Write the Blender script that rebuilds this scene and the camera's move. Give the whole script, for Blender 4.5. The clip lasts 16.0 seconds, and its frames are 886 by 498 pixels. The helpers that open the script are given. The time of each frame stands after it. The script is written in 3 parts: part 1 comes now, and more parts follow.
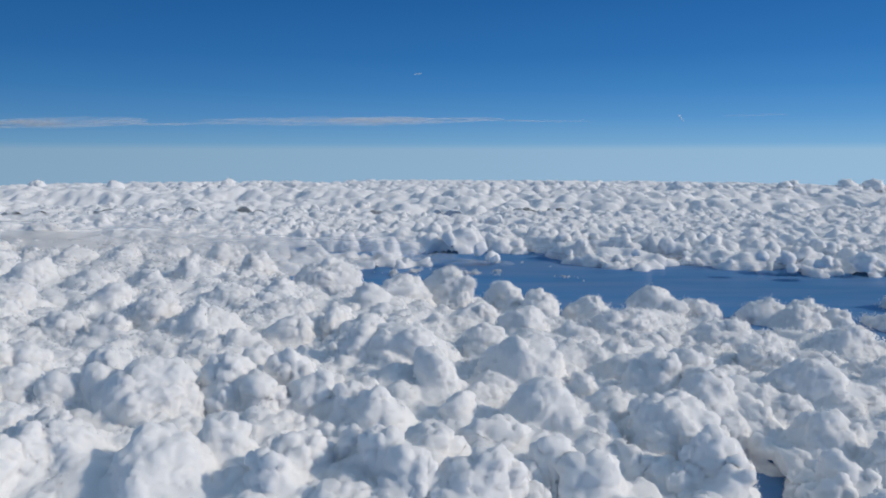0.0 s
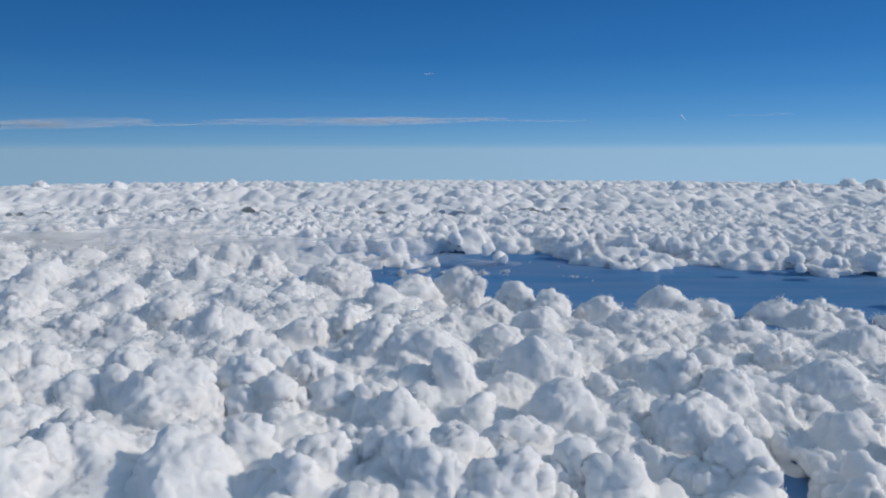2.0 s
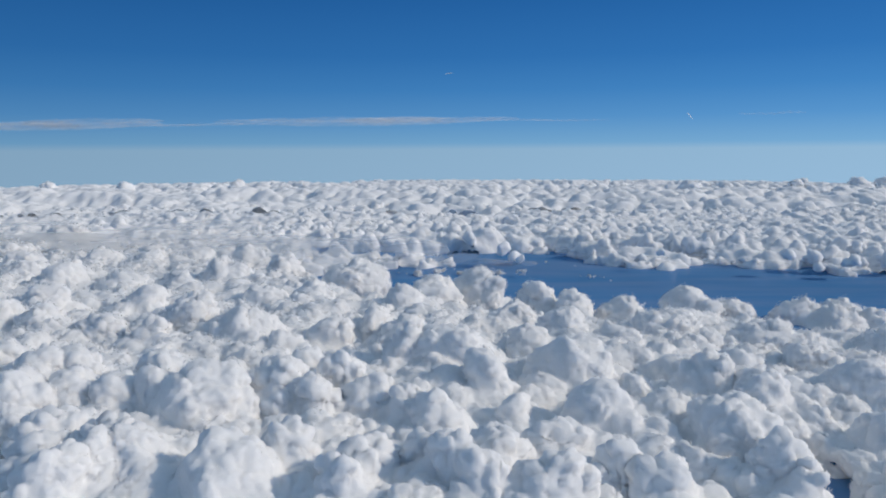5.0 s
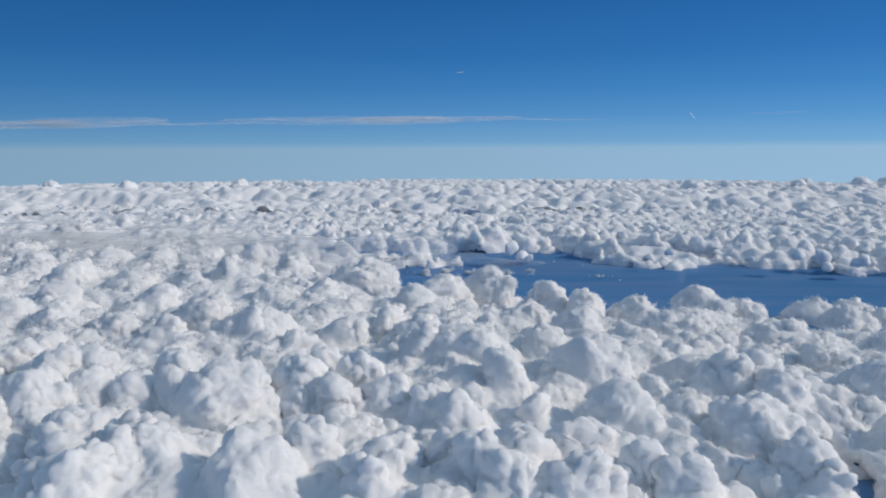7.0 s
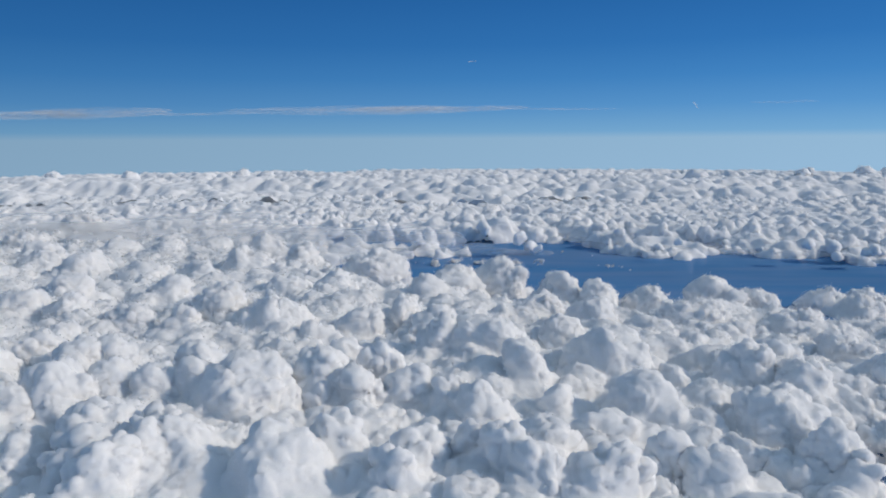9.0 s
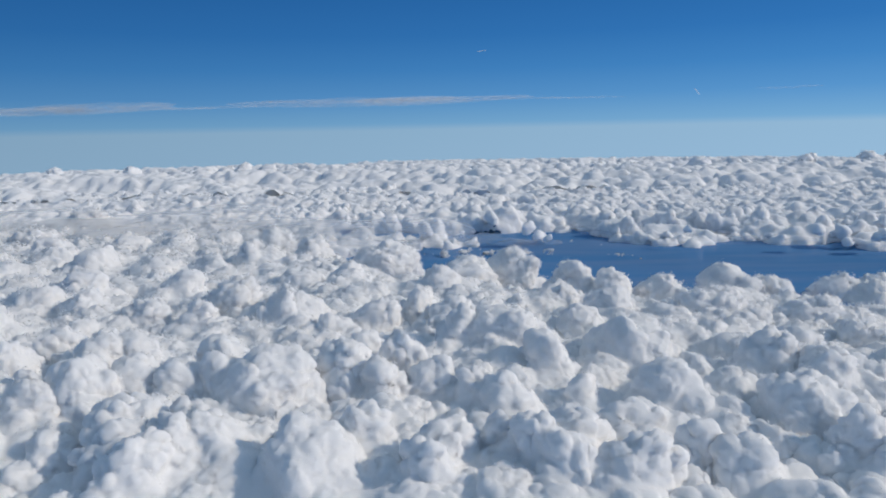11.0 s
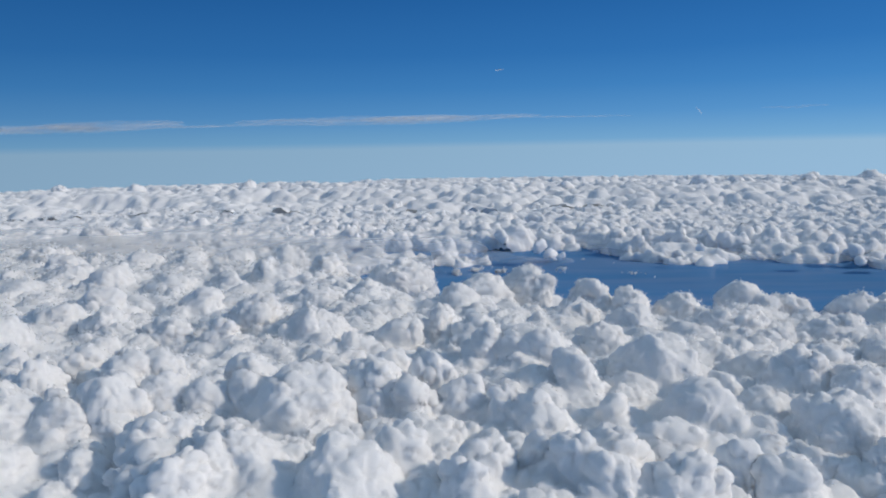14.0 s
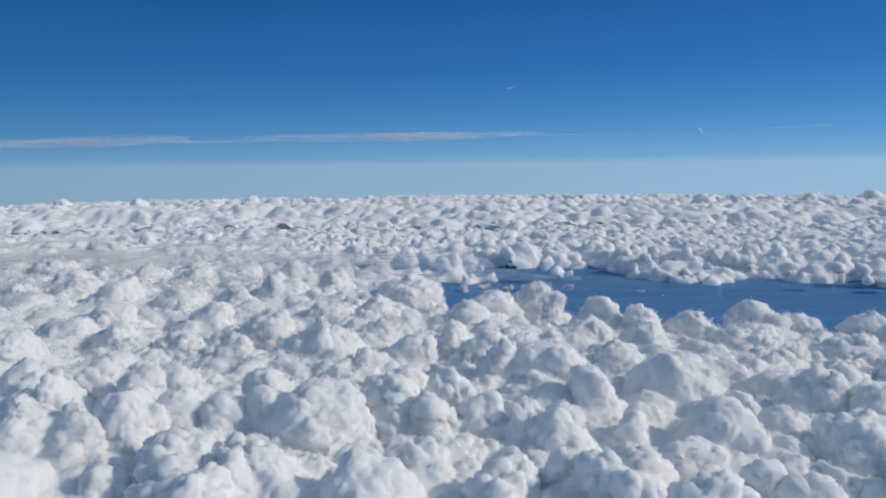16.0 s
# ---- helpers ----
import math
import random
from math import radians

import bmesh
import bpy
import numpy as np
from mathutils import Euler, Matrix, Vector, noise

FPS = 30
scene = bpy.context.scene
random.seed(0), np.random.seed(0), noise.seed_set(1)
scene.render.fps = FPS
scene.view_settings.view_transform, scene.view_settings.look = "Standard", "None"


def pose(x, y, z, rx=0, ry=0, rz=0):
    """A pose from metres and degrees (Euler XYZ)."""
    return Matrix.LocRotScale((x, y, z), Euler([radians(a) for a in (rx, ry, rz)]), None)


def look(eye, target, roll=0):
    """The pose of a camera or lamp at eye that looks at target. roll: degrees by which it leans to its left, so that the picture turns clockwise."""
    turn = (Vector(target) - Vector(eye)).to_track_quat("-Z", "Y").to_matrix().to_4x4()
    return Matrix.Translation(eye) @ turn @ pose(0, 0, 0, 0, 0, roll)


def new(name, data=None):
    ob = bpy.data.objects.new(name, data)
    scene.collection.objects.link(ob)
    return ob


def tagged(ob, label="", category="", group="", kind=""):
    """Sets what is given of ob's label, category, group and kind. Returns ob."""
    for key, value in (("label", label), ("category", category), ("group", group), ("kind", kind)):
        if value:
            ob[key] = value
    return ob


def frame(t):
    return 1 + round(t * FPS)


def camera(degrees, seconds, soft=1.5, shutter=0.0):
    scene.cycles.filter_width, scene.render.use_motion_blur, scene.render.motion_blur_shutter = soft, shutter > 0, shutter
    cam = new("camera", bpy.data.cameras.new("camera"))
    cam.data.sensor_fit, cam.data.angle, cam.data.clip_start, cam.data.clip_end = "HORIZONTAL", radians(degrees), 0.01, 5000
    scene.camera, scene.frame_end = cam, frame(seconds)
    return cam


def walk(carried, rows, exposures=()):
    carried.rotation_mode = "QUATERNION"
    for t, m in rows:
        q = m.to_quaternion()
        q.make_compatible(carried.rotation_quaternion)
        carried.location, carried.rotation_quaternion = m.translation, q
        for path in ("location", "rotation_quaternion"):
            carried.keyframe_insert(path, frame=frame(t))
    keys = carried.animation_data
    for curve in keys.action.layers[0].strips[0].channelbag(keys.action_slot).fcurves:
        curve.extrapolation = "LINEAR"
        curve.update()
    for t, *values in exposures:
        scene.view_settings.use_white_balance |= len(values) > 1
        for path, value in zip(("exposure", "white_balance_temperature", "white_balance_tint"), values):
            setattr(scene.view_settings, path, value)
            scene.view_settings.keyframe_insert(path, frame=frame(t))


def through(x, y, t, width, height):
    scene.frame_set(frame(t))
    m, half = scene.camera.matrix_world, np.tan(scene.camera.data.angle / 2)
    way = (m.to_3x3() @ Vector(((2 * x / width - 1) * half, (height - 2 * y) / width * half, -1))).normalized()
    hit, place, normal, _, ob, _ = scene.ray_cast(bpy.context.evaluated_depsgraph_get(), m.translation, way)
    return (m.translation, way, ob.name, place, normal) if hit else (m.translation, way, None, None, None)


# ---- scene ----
cam = camera(63.7, 16.0, 2.0)
METRES, EYE, TILT, LEAN, TURN = 64.0, 175.0, -7.7, 0.0, 0.0
ROWS = [
    (0.0, 0.0, 0.0, 0.0, 0.0, 0.0, -0.0),
    (0.5, -0.0306, 0.0037, 0.0014, -0.03, 0.02, 0.0),
    (1.0, -0.0609, 0.0065, 0.0009, -0.04, 0.04, 0.02),
    (1.5, -0.0925, 0.0109, 0.0019, -0.03, 0.03, 0.05),
    (2.0, -0.1229, 0.0156, 0.0034, 0.02, 0.0, 0.09),
    (2.5, -0.1523, 0.0179, 0.0032, 0.11, -0.02, 0.12),
    (3.0, -0.1835, 0.0218, 0.0041, 0.18, -0.03, 0.16),
    (3.5, -0.2144, 0.0258, 0.0045, 0.23, -0.03, 0.19),
    (4.0, -0.2459, 0.0295, 0.0051, 0.27, -0.02, 0.22),
    (6.5, -0.4002, 0.0471, 0.0085, 0.41, -0.03, 0.21),
    (7.0, -0.4312, 0.0509, 0.0088, 0.36, -0.08, 0.16),
    (7.5, -0.4633, 0.0562, 0.0095, 0.31, -0.16, 0.15),
    (8.0, -0.4944, 0.0634, 0.0103, 0.32, -0.32, 0.13),
    (8.5, -0.5257, 0.0704, 0.0111, 0.35, -0.58, 0.17),
    (9.0, -0.5567, 0.0769, 0.0113, 0.41, -0.87, 0.26),
    (11.5, -0.7139, 0.0994, 0.015, 0.5, -1.64, 1.21),
    (12.0, -0.7446, 0.1037, 0.0159, 0.53, -1.53, 1.25),
    (12.5, -0.7754, 0.1081, 0.0169, 0.53, -1.32, 1.23),
    (13.0, -0.8064, 0.1099, 0.0163, 0.54, -1.01, 1.17),
    (13.5, -0.8378, 0.1106, 0.0174, 0.52, -0.63, 1.09),
    (14.0, -0.8688, 0.1095, 0.0165, 0.48, -0.15, 0.99),
    (14.5, -0.8991, 0.1068, 0.0164, 0.49, 0.39, 0.88),
    (15.0, -0.9294, 0.1055, 0.0176, 0.48, 0.8, 0.77),
    (15.5, -0.9598, 0.1047, 0.017, 0.46, 1.06, 0.67),
    (16.0, -0.9913, 0.1073, 0.0175, 0.43, 1.19, 0.54),
]
walk(cam, [(t, pose(0, 0, EYE, TILT, LEAN, TURN) @ pose(METRES * x, METRES * y, METRES * z, 90 + pitch, roll, yaw)) for t, x, y, z, yaw, pitch, roll in ROWS], [(0.0, 0.0), (16.0, 0.0)])

# ---- light: a low sun from the side and the blue of the high sky ----
SUN_AZ, SUN_EL = 97.0, 28.0
world = bpy.data.worlds.new("high_sky")
scene.world = world
world.use_nodes = True
wn, wl = world.node_tree.nodes, world.node_tree.links
sky = wn.new("ShaderNodeTexSky")
sky.sky_type = 'NISHITA'
sky.sun_disc = False
sky.sun_elevation, sky.sun_rotation = radians(SUN_EL), radians(SUN_AZ)
sky.altitude, sky.air_density, sky.dust_density, sky.ozone_density = 1500, 1.0, 0.3, 1.0
# low over the horizon the air itself is seen: a pale haze layer with a clear top, then deepening blue
way = wn.new("ShaderNodeTexCoord")
split = wn.new("ShaderNodeSeparateXYZ")
lift = wn.new("ShaderNodeMapRange")
lift.inputs["From Min"].default_value, lift.inputs["From Max"].default_value = -0.06, 0.34
air = wn.new("ShaderNodeValToRGB")
stops = air.color_ramp.elements
for spot, tint in ((0.0, (2.7, 4.35, 6.1)), (0.160, (2.55, 4.2, 5.9)), (0.182, (1.6, 3.55, 5.8)), (0.27, (0.85, 2.65, 5.4)), (0.36, (0.48, 2.05, 4.85)), (0.47, (0.28, 1.55, 4.2)), (0.68, (0.15, 1.08, 3.35))):
    e = stops[0] if spot == 0 else stops[-1] if spot == 0.68 else stops.new(spot)
    e.position, e.color = spot, (*tint, 1)
over = wn.new("ShaderNodeMapRange")
over.inputs["From Min"].default_value, over.inputs["From Max"].default_value = 0.27, 0.55
both = wn.new("ShaderNodeMix")
both.data_type = 'RGBA'
wl.new(way.outputs["Generated"], split.inputs[0])
wl.new(split.outputs["Z"], lift.inputs["Value"])
wl.new(split.outputs["Z"], over.inputs["Value"])
wl.new(lift.outputs[0], air.inputs[0])
wl.new(over.outputs[0], both.inputs["Factor"])
side = wn.new("ShaderNodeMapRange")
side.inputs["From Min"].default_value, side.inputs["From Max"].default_value = -0.6, 0.6
side.inputs["To Min"].default_value, side.inputs["To Max"].default_value = 0.86, 1.16
glow = wn.new("ShaderNodeVectorMath")
glow.operation = 'SCALE'
wl.new(split.outputs["X"], side.inputs["Value"])
wl.new(air.outputs[0], glow.inputs[0])
wl.new(side.outputs[0], glow.inputs["Scale"])
wl.new(glow.outputs[0], both.inputs["A"])
dome = wn.new("ShaderNodeVectorMath")
dome.operation = 'MULTIPLY'
dome.inputs[1].default_value = (2.42, 2.17, 1.7)
wl.new(sky.outputs[0], dome.inputs[0])
wl.new(dome.outputs[0], both.inputs["B"])
wl.new(both.outputs["Result"], wn["Background"].inputs[0])
wn["Background"].inputs[1].default_value = 0.10
sun = new("sun", bpy.data.lights.new("sun", 'SUN'))
sun.data.energy, sun.data.angle, sun.data.color = 2.2, radians(2.0), (1.0, 0.885, 0.75)
sun_way = Vector((math.sin(radians(SUN_AZ)) * math.cos(radians(SUN_EL)), math.cos(radians(SUN_AZ)) * math.cos(radians(SUN_EL)), math.sin(radians(SUN_EL))))
sun.matrix_world = look(sun_way * 600, (0, 0, 0))

# ---- materials ----
def node_material(name):
    m = bpy.data.materials.new(name)
    m.use_nodes = True
    return m, m.node_tree.nodes, m.node_tree.links, m.node_tree.nodes["Principled BSDF"]


def cloud_material(name, grain, soak, deep, tone=(0.95, 0.95, 0.95)):
    """Bright droplet mass: matt, letting light soak through, with fine cauliflower relief of that grain (metres)."""
    m, n, l, b = node_material(name)
    b.inputs["Roughness"].default_value = 1.0
    b.inputs["Specular IOR Level"].default_value = 0.0
    geo = n.new("ShaderNodeNewGeometry")
    big = n.new("ShaderNodeTexNoise")
    big.inputs["Scale"].default_value, big.inputs["Detail"].default_value = 0.22 / grain, 3.0
    ramp = n.new("ShaderNodeMix")
    ramp.data_type = 'RGBA'
    ramp.inputs["A"].default_value = (tone[0] * 0.95, tone[1] * 0.955, tone[2] * 0.965, 1)
    ramp.inputs["B"].default_value = (*tone, 1)
    l.new(geo.outputs["Position"], big.inputs["Vector"])
    l.new(big.outputs["Fac"], ramp.inputs["Factor"])
    l.new(ramp.outputs["Result"], b.inputs["Base Color"])
    b.inputs["Subsurface Weight"].default_value = 1.0
    b.inputs["Subsurface Radius"].default_value = (1.0, 1.0, 1.0)
    b.inputs["Subsurface Scale"].default_value = deep
    soft = n.new("ShaderNodeBsdfTranslucent")
    mix = n.new("ShaderNodeMixShader")
    mix.inputs[0].default_value = soak
    l.new(ramp.outputs["Result"], soft.inputs["Color"])
    l.new(b.outputs[0], mix.inputs[1])
    l.new(soft.outputs[0], mix.inputs[2])
    l.new(mix.outputs[0], n["Material Output"].inputs["Surface"])
    return m


def droplet_scraps(name, through):
    """Scraps of droplets: matt white, with part of the light coming through."""
    m, n, l, b = node_material(name)
    n.remove(b)
    matt, soft, both = (n.new("ShaderNode" + k) for k in ("BsdfDiffuse", "BsdfTranslucent", "MixShader"))
    matt.inputs[0].default_value = soft.inputs[0].default_value = (0.96, 0.96, 0.96, 1)
    both.inputs[0].default_value = through
    l.new(matt.outputs[0], both.inputs[1])
    l.new(soft.outputs[0], both.inputs[2])
    l.new(both.outputs[0], n["Material Output"].inputs["Surface"])
    return m


FRINGE = droplet_scraps("droplet_fringe", 0.45)
CLOUD_NEAR = cloud_material("cloud_near", 2.0, 0.12, 1.6)
CLOUD_FAR = cloud_material("cloud_far", 5.0, 0.12, 3.0)


def sea_material():
    m, n, l, b = node_material("haze_tinted_sea")
    geo = n.new("ShaderNodeNewGeometry")
    tex = n.new("ShaderNodeTexNoise")
    tex.inputs["Scale"].default_value, tex.inputs["Detail"].default_value = 0.004, 4.0
    mapping = n.new("ShaderNodeMapping")
    mapping.inputs["Scale"].default_value = (0.35, 1.6, 1.0)
    ramp = n.new("ShaderNodeValToRGB")
    # airlight of the haze is put into the base colour, with paler streaks
    ramp.color_ramp.elements[0].position, ramp.color_ramp.elements[0].color = 0.35, (0.06, 0.225, 0.47, 1)
    ramp.color_ramp.elements[1].position, ramp.color_ramp.elements[1].color = 0.75, (0.11, 0.25, 0.47, 1)
    l.new(geo.outputs["Position"], mapping.inputs["Vector"])
    l.new(mapping.outputs[0], tex.inputs["Vector"])
    l.new(tex.outputs["Fac"], ramp.inputs[0])
    l.new(ramp.outputs[0], b.inputs["Base Color"])
    b.inputs["Roughness"].default_value = 0.75
    return m


SEA = sea_material()


def airlight_material(cover):
    """Blue airlight put into a sheet's colour: part of what lies below shows through it, with long pale drifts."""
    m, n, l, b = node_material("airlight_sheet")
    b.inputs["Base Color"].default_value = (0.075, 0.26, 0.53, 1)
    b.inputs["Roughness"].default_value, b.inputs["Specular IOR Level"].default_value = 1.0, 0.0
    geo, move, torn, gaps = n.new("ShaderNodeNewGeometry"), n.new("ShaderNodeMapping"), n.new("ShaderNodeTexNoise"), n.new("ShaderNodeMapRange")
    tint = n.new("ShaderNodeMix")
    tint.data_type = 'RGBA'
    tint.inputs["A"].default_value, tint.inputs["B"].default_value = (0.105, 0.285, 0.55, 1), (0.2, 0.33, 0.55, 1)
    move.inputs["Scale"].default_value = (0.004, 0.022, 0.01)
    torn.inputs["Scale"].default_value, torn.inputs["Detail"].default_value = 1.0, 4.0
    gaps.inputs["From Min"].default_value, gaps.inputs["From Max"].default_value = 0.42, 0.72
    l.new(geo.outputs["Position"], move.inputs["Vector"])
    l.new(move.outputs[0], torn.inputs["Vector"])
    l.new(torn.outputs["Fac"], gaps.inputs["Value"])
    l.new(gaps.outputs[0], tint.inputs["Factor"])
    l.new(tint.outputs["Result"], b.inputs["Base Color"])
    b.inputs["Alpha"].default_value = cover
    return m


AIRLIGHT = airlight_material(0.75)

# ---- the curved earth: everything sinks with distance ----
EARTH = 106000.0


def sink(x, y):
    return (x * x + y * y) / (2 * EARTH)


# ---- number helpers for billowing shapes ----
def mixed(ix, iy, iz, k):
    """Well-mixed whole numbers for the cells of a lattice."""
    n = ix.astype(np.int32).view(np.uint32) * np.uint32(374761393) + iy.astype(np.int32).view(np.uint32) * np.uint32(668265263)
    n = n + iz.astype(np.int32).view(np.uint32) * np.uint32(1442695041) + np.uint32((k * 1013904223) & 0xFFFFFFFF)
    n = (n ^ (n >> np.uint32(13))) * np.uint32(1274126177)
    n = (n ^ (n >> np.uint32(16))) * np.uint32(2246822519)
    return n ^ (n >> np.uint32(15))


def hashed(ix, iy, iz, k):
    return (mixed(ix, iy, iz, k) & np.uint32(0xFFFFFF)) / float(0x1000000)


def smooth_noise(x, y, k):
    """Smooth random heights from 0 to 1 on the plane, one unit to a cell."""
    ix, iy = np.floor(x), np.floor(y)
    fx, fy = x - ix, y - iy
    fx, fy = fx * fx * (3 - 2 * fx), fy * fy * (3 - 2 * fy)
    z = np.zeros_like(ix)
    a, b = hashed(ix, iy, z, k), hashed(ix + 1, iy, z, k)
    c, d = hashed(ix, iy + 1, z, k), hashed(ix + 1, iy + 1, z, k)
    return (a * (1 - fx) + b * fx) * (1 - fy) + (c * (1 - fx) + d * fx) * fy


def domes(x, y, size, k):
    """Heights of crowded round heads on the plane, about size metres across, from 0 to 0.6 size."""
    x, y = x / size, y / size
    ix, iy = np.floor(x), np.floor(y)
    best = np.zeros_like(x)
    z = np.zeros_like(ix)
    for a in (-1, 0, 1):
        for b in (-1, 0, 1):
            px, py = ix + a + hashed(ix + a, iy + b, z, k), iy + b + hashed(ix + a, iy + b, z, k + 1)
            r = 0.45 + 0.4 * hashed(ix + a, iy + b, z, k + 2)
            best = np.maximum(best, np.sqrt(np.maximum(0, r * r - (x - px) ** 2 - (y - py) ** 2)))
    return best * size * 0.75


def knobs(p, size, k):
    """0 in the creases to 1 on the crowns of small round knobs in space."""
    q = (p / size).astype(np.float32)
    c = np.floor(q).astype(np.int32)
    f = q - c
    best = np.full(len(p), 9.0, np.float32)
    ten, low = np.uint32(10), np.uint32(1023)
    for a in (-1, 0, 1):
        for b in (-1, 0, 1):
            for d in (-1, 0, 1):
                n = mixed(c[:, 0] + a, c[:, 1] + b, c[:, 2] + d, k)
                u, v, w = ((n & low), ((n >> ten) & low), ((n >> np.uint32(20)) & low))
                dd = (a + u.astype(np.float32) / 1024 - f[:, 0]) ** 2 + (b + v.astype(np.float32) / 1024 - f[:, 1]) ** 2 + (d + w.astype(np.float32) / 1024 - f[:, 2]) ** 2
                best = np.minimum(best, dd)
    return np.maximum(0.0, 1.0 - 1.15 * best.astype(float))


def drift(p, size, k):
    """Three smooth random shifts from -1 to 1 for points in space, one cell to size metres."""
    q = p / size
    c = np.floor(q)
    f = q - c
    f = f * f * (3 - 2 * f)
    got = np.zeros_like(p)
    for a in (0, 1):
        for b in (0, 1):
            for d in (0, 1):
                w = (f[:, 0] if a else 1 - f[:, 0]) * (f[:, 1] if b else 1 - f[:, 1]) * (f[:, 2] if d else 1 - f[:, 2])
                n = mixed(c[:, 0] + a, c[:, 1] + b, c[:, 2] + d, k)
                for e in (0, 1, 2):
                    got[:, e] += w * (((n >> np.uint32(10 * e)) & np.uint32(1023)) / 511.5 - 1)
    return got


def mesh_of(name, verts, faces):
    """A mesh from arrays of points and equal-sided faces."""
    me = bpy.data.meshes.new(name)
    k = faces.shape[1]
    me.vertices.add(len(verts))
    me.vertices.foreach_set("co", verts.astype(np.float32).ravel())
    me.loops.add(faces.size)
    me.loops.foreach_set("vertex_index", faces.astype(np.int32).ravel())
    me.polygons.add(len(faces))
    me.polygons.foreach_set("loop_start", np.arange(0, faces.size, k, dtype=np.int32))
    me.update(calc_edges=True)
    me.polygons.foreach_set("use_smooth", np.ones(len(faces), dtype=bool))
    return me


def lobes_on(rng, x, y, z, r, count, small, large, low=-0.15):
    """Smaller balls sitting on the upper side of a ball, spread evenly round it."""
    got = []
    for i in range(count):
        up = rng.uniform(low, 1.0)
        a = i * 2.39996 + rng.uniform(-0.5, 0.5)
        s, q = math.sqrt(max(0.0, 1 - up * up)), r * rng.uniform(small, large)
        e = r * rng.uniform(1.02, 1.16) - q
        got.append((x + s * math.cos(a) * e, y + s * math.sin(a) * e, z + up * e, q))
    return got


def heap(x, y, z, r, fine=5):
    """A cumulus head as balls: the core, shoulders spreading below it, low lobes on all of them and smaller lobes on those."""
    rng = random.Random(int(x * 7919 + y * 104729) & 0xFFFFFF)
    big = [(x, y, z, r * 0.9)]
    for i in range(7):
        a, e, q = i * 0.8976 + rng.uniform(-0.4, 0.4), r * rng.uniform(0.45, 1.0), r * rng.uniform(0.3, 0.62)
        big.append((x + math.cos(a) * e, y + math.sin(a) * e, z - (e - 0.3 * r) * rng.uniform(0.3, 0.9), q))
    got = big + ([(x, y, z - 0.9 * r, 1.15 * r), (x, y, z - 1.6 * r, 1.65 * r)] if fine > 3 else [(x, y, z - 0.8 * r, 1.05 * r)])
    for n, q in enumerate(big):
        for p in lobes_on(rng, *q, 16 if n == 0 else 8, 0.24, 0.46):
            got.append(p)
            if fine:
                got += lobes_on(rng, *p, fine, 0.3, 0.5)
    return got


def ball_pattern(cuts):
    bm = bmesh.new()
    bmesh.ops.create_icosphere(bm, subdivisions=cuts, radius=1.0)
    v, f = np.array([q.co[:] for q in bm.verts]), np.array([[p.index for p in g.verts] for g in bm.faces])
    bm.free()
    return v, f


ROUND = {1: ball_pattern(1), 2: ball_pattern(2), 3: ball_pattern(3)}


def grown_together(balls, grain):
    """One closed skin round many balls: points and quads, grain metres to a quad."""
    vs, fs, n = [], [], 0
    for x, y, z, r in balls:
        if r < 0.5 * grain:
            continue
        v, f = ROUND[3 if r > 9 * grain else 2 if r > 3 * grain else 1]
        vs.append(v * r + np.array((x, y, z)))
        fs.append(f + n)
        n += len(v)
    me = mesh_of("raw", np.concatenate(vs), np.concatenate(fs))
    ob = new("raw", me)
    grow = ob.modifiers.new("grow", 'REMESH')
    grow.mode, grow.voxel_size = 'VOXEL', grain
    done = ob.evaluated_get(bpy.context.evaluated_depsgraph_get()).to_mesh()
    co, f = np.zeros(len(done.vertices) * 3, np.float32), np.zeros(len(done.loops), np.int32)
    done.vertices.foreach_get("co", co)
    done.loops.foreach_get("vertex_index", f)
    bpy.data.objects.remove(ob)
    bpy.data.meshes.remove(me)
    return co.reshape(-1, 3).astype(float), f.reshape(-1, 4)


def normals_of(co, f):
    n = np.cross(co[f[:, 2]] - co[f[:, 0]], co[f[:, 3]] - co[f[:, 1]])
    got = np.zeros_like(co)
    for i in range(4):
        for e in range(3):
            got[:, e] += np.bincount(f[:, i], n[:, e], len(co))
    return got / np.maximum(np.linalg.norm(got, axis=1), 1e-9)[:, None]


def eased(co, f, rounds):
    """Relaxes a skin a little."""
    for _ in range(rounds):
        mid = co[f].mean(1)
        got = np.stack([np.bincount(f.ravel(), np.repeat(mid[:, e], 4), len(co)) for e in range(co.shape[1])], 1)
        co = co * 0.4 + 0.6 * got / np.maximum(np.bincount(f.ravel(), minlength=len(co)), 1)[:, None]
    return co


def swell_out(co, f, lobes, share):
    """Stirs a skin out of its roundness and blows lobes out of it, size by size, along its normals. lobes: (size, height); share: less in the hollows."""
    big = lobes[0][0]
    co = co + drift(co, big * 2.6, 17) * big * 0.55 + drift(co, big * 1.1, 19) * big * 0.24
    for i, (size, height) in enumerate(lobes):
        if i < 2:
            way = normals_of(co, f)
        calm = np.clip(0.7 + 0.9 * drift(co, size * 6, 57 + i)[:, 0], 0.2, 1.25)
        co = co + way * ((knobs(co + drift(co, size * 0.8, 7 + i) * size * 0.3, size, 3 + 10 * i) - 0.55) * height * calm * share)[:, None]
    return co


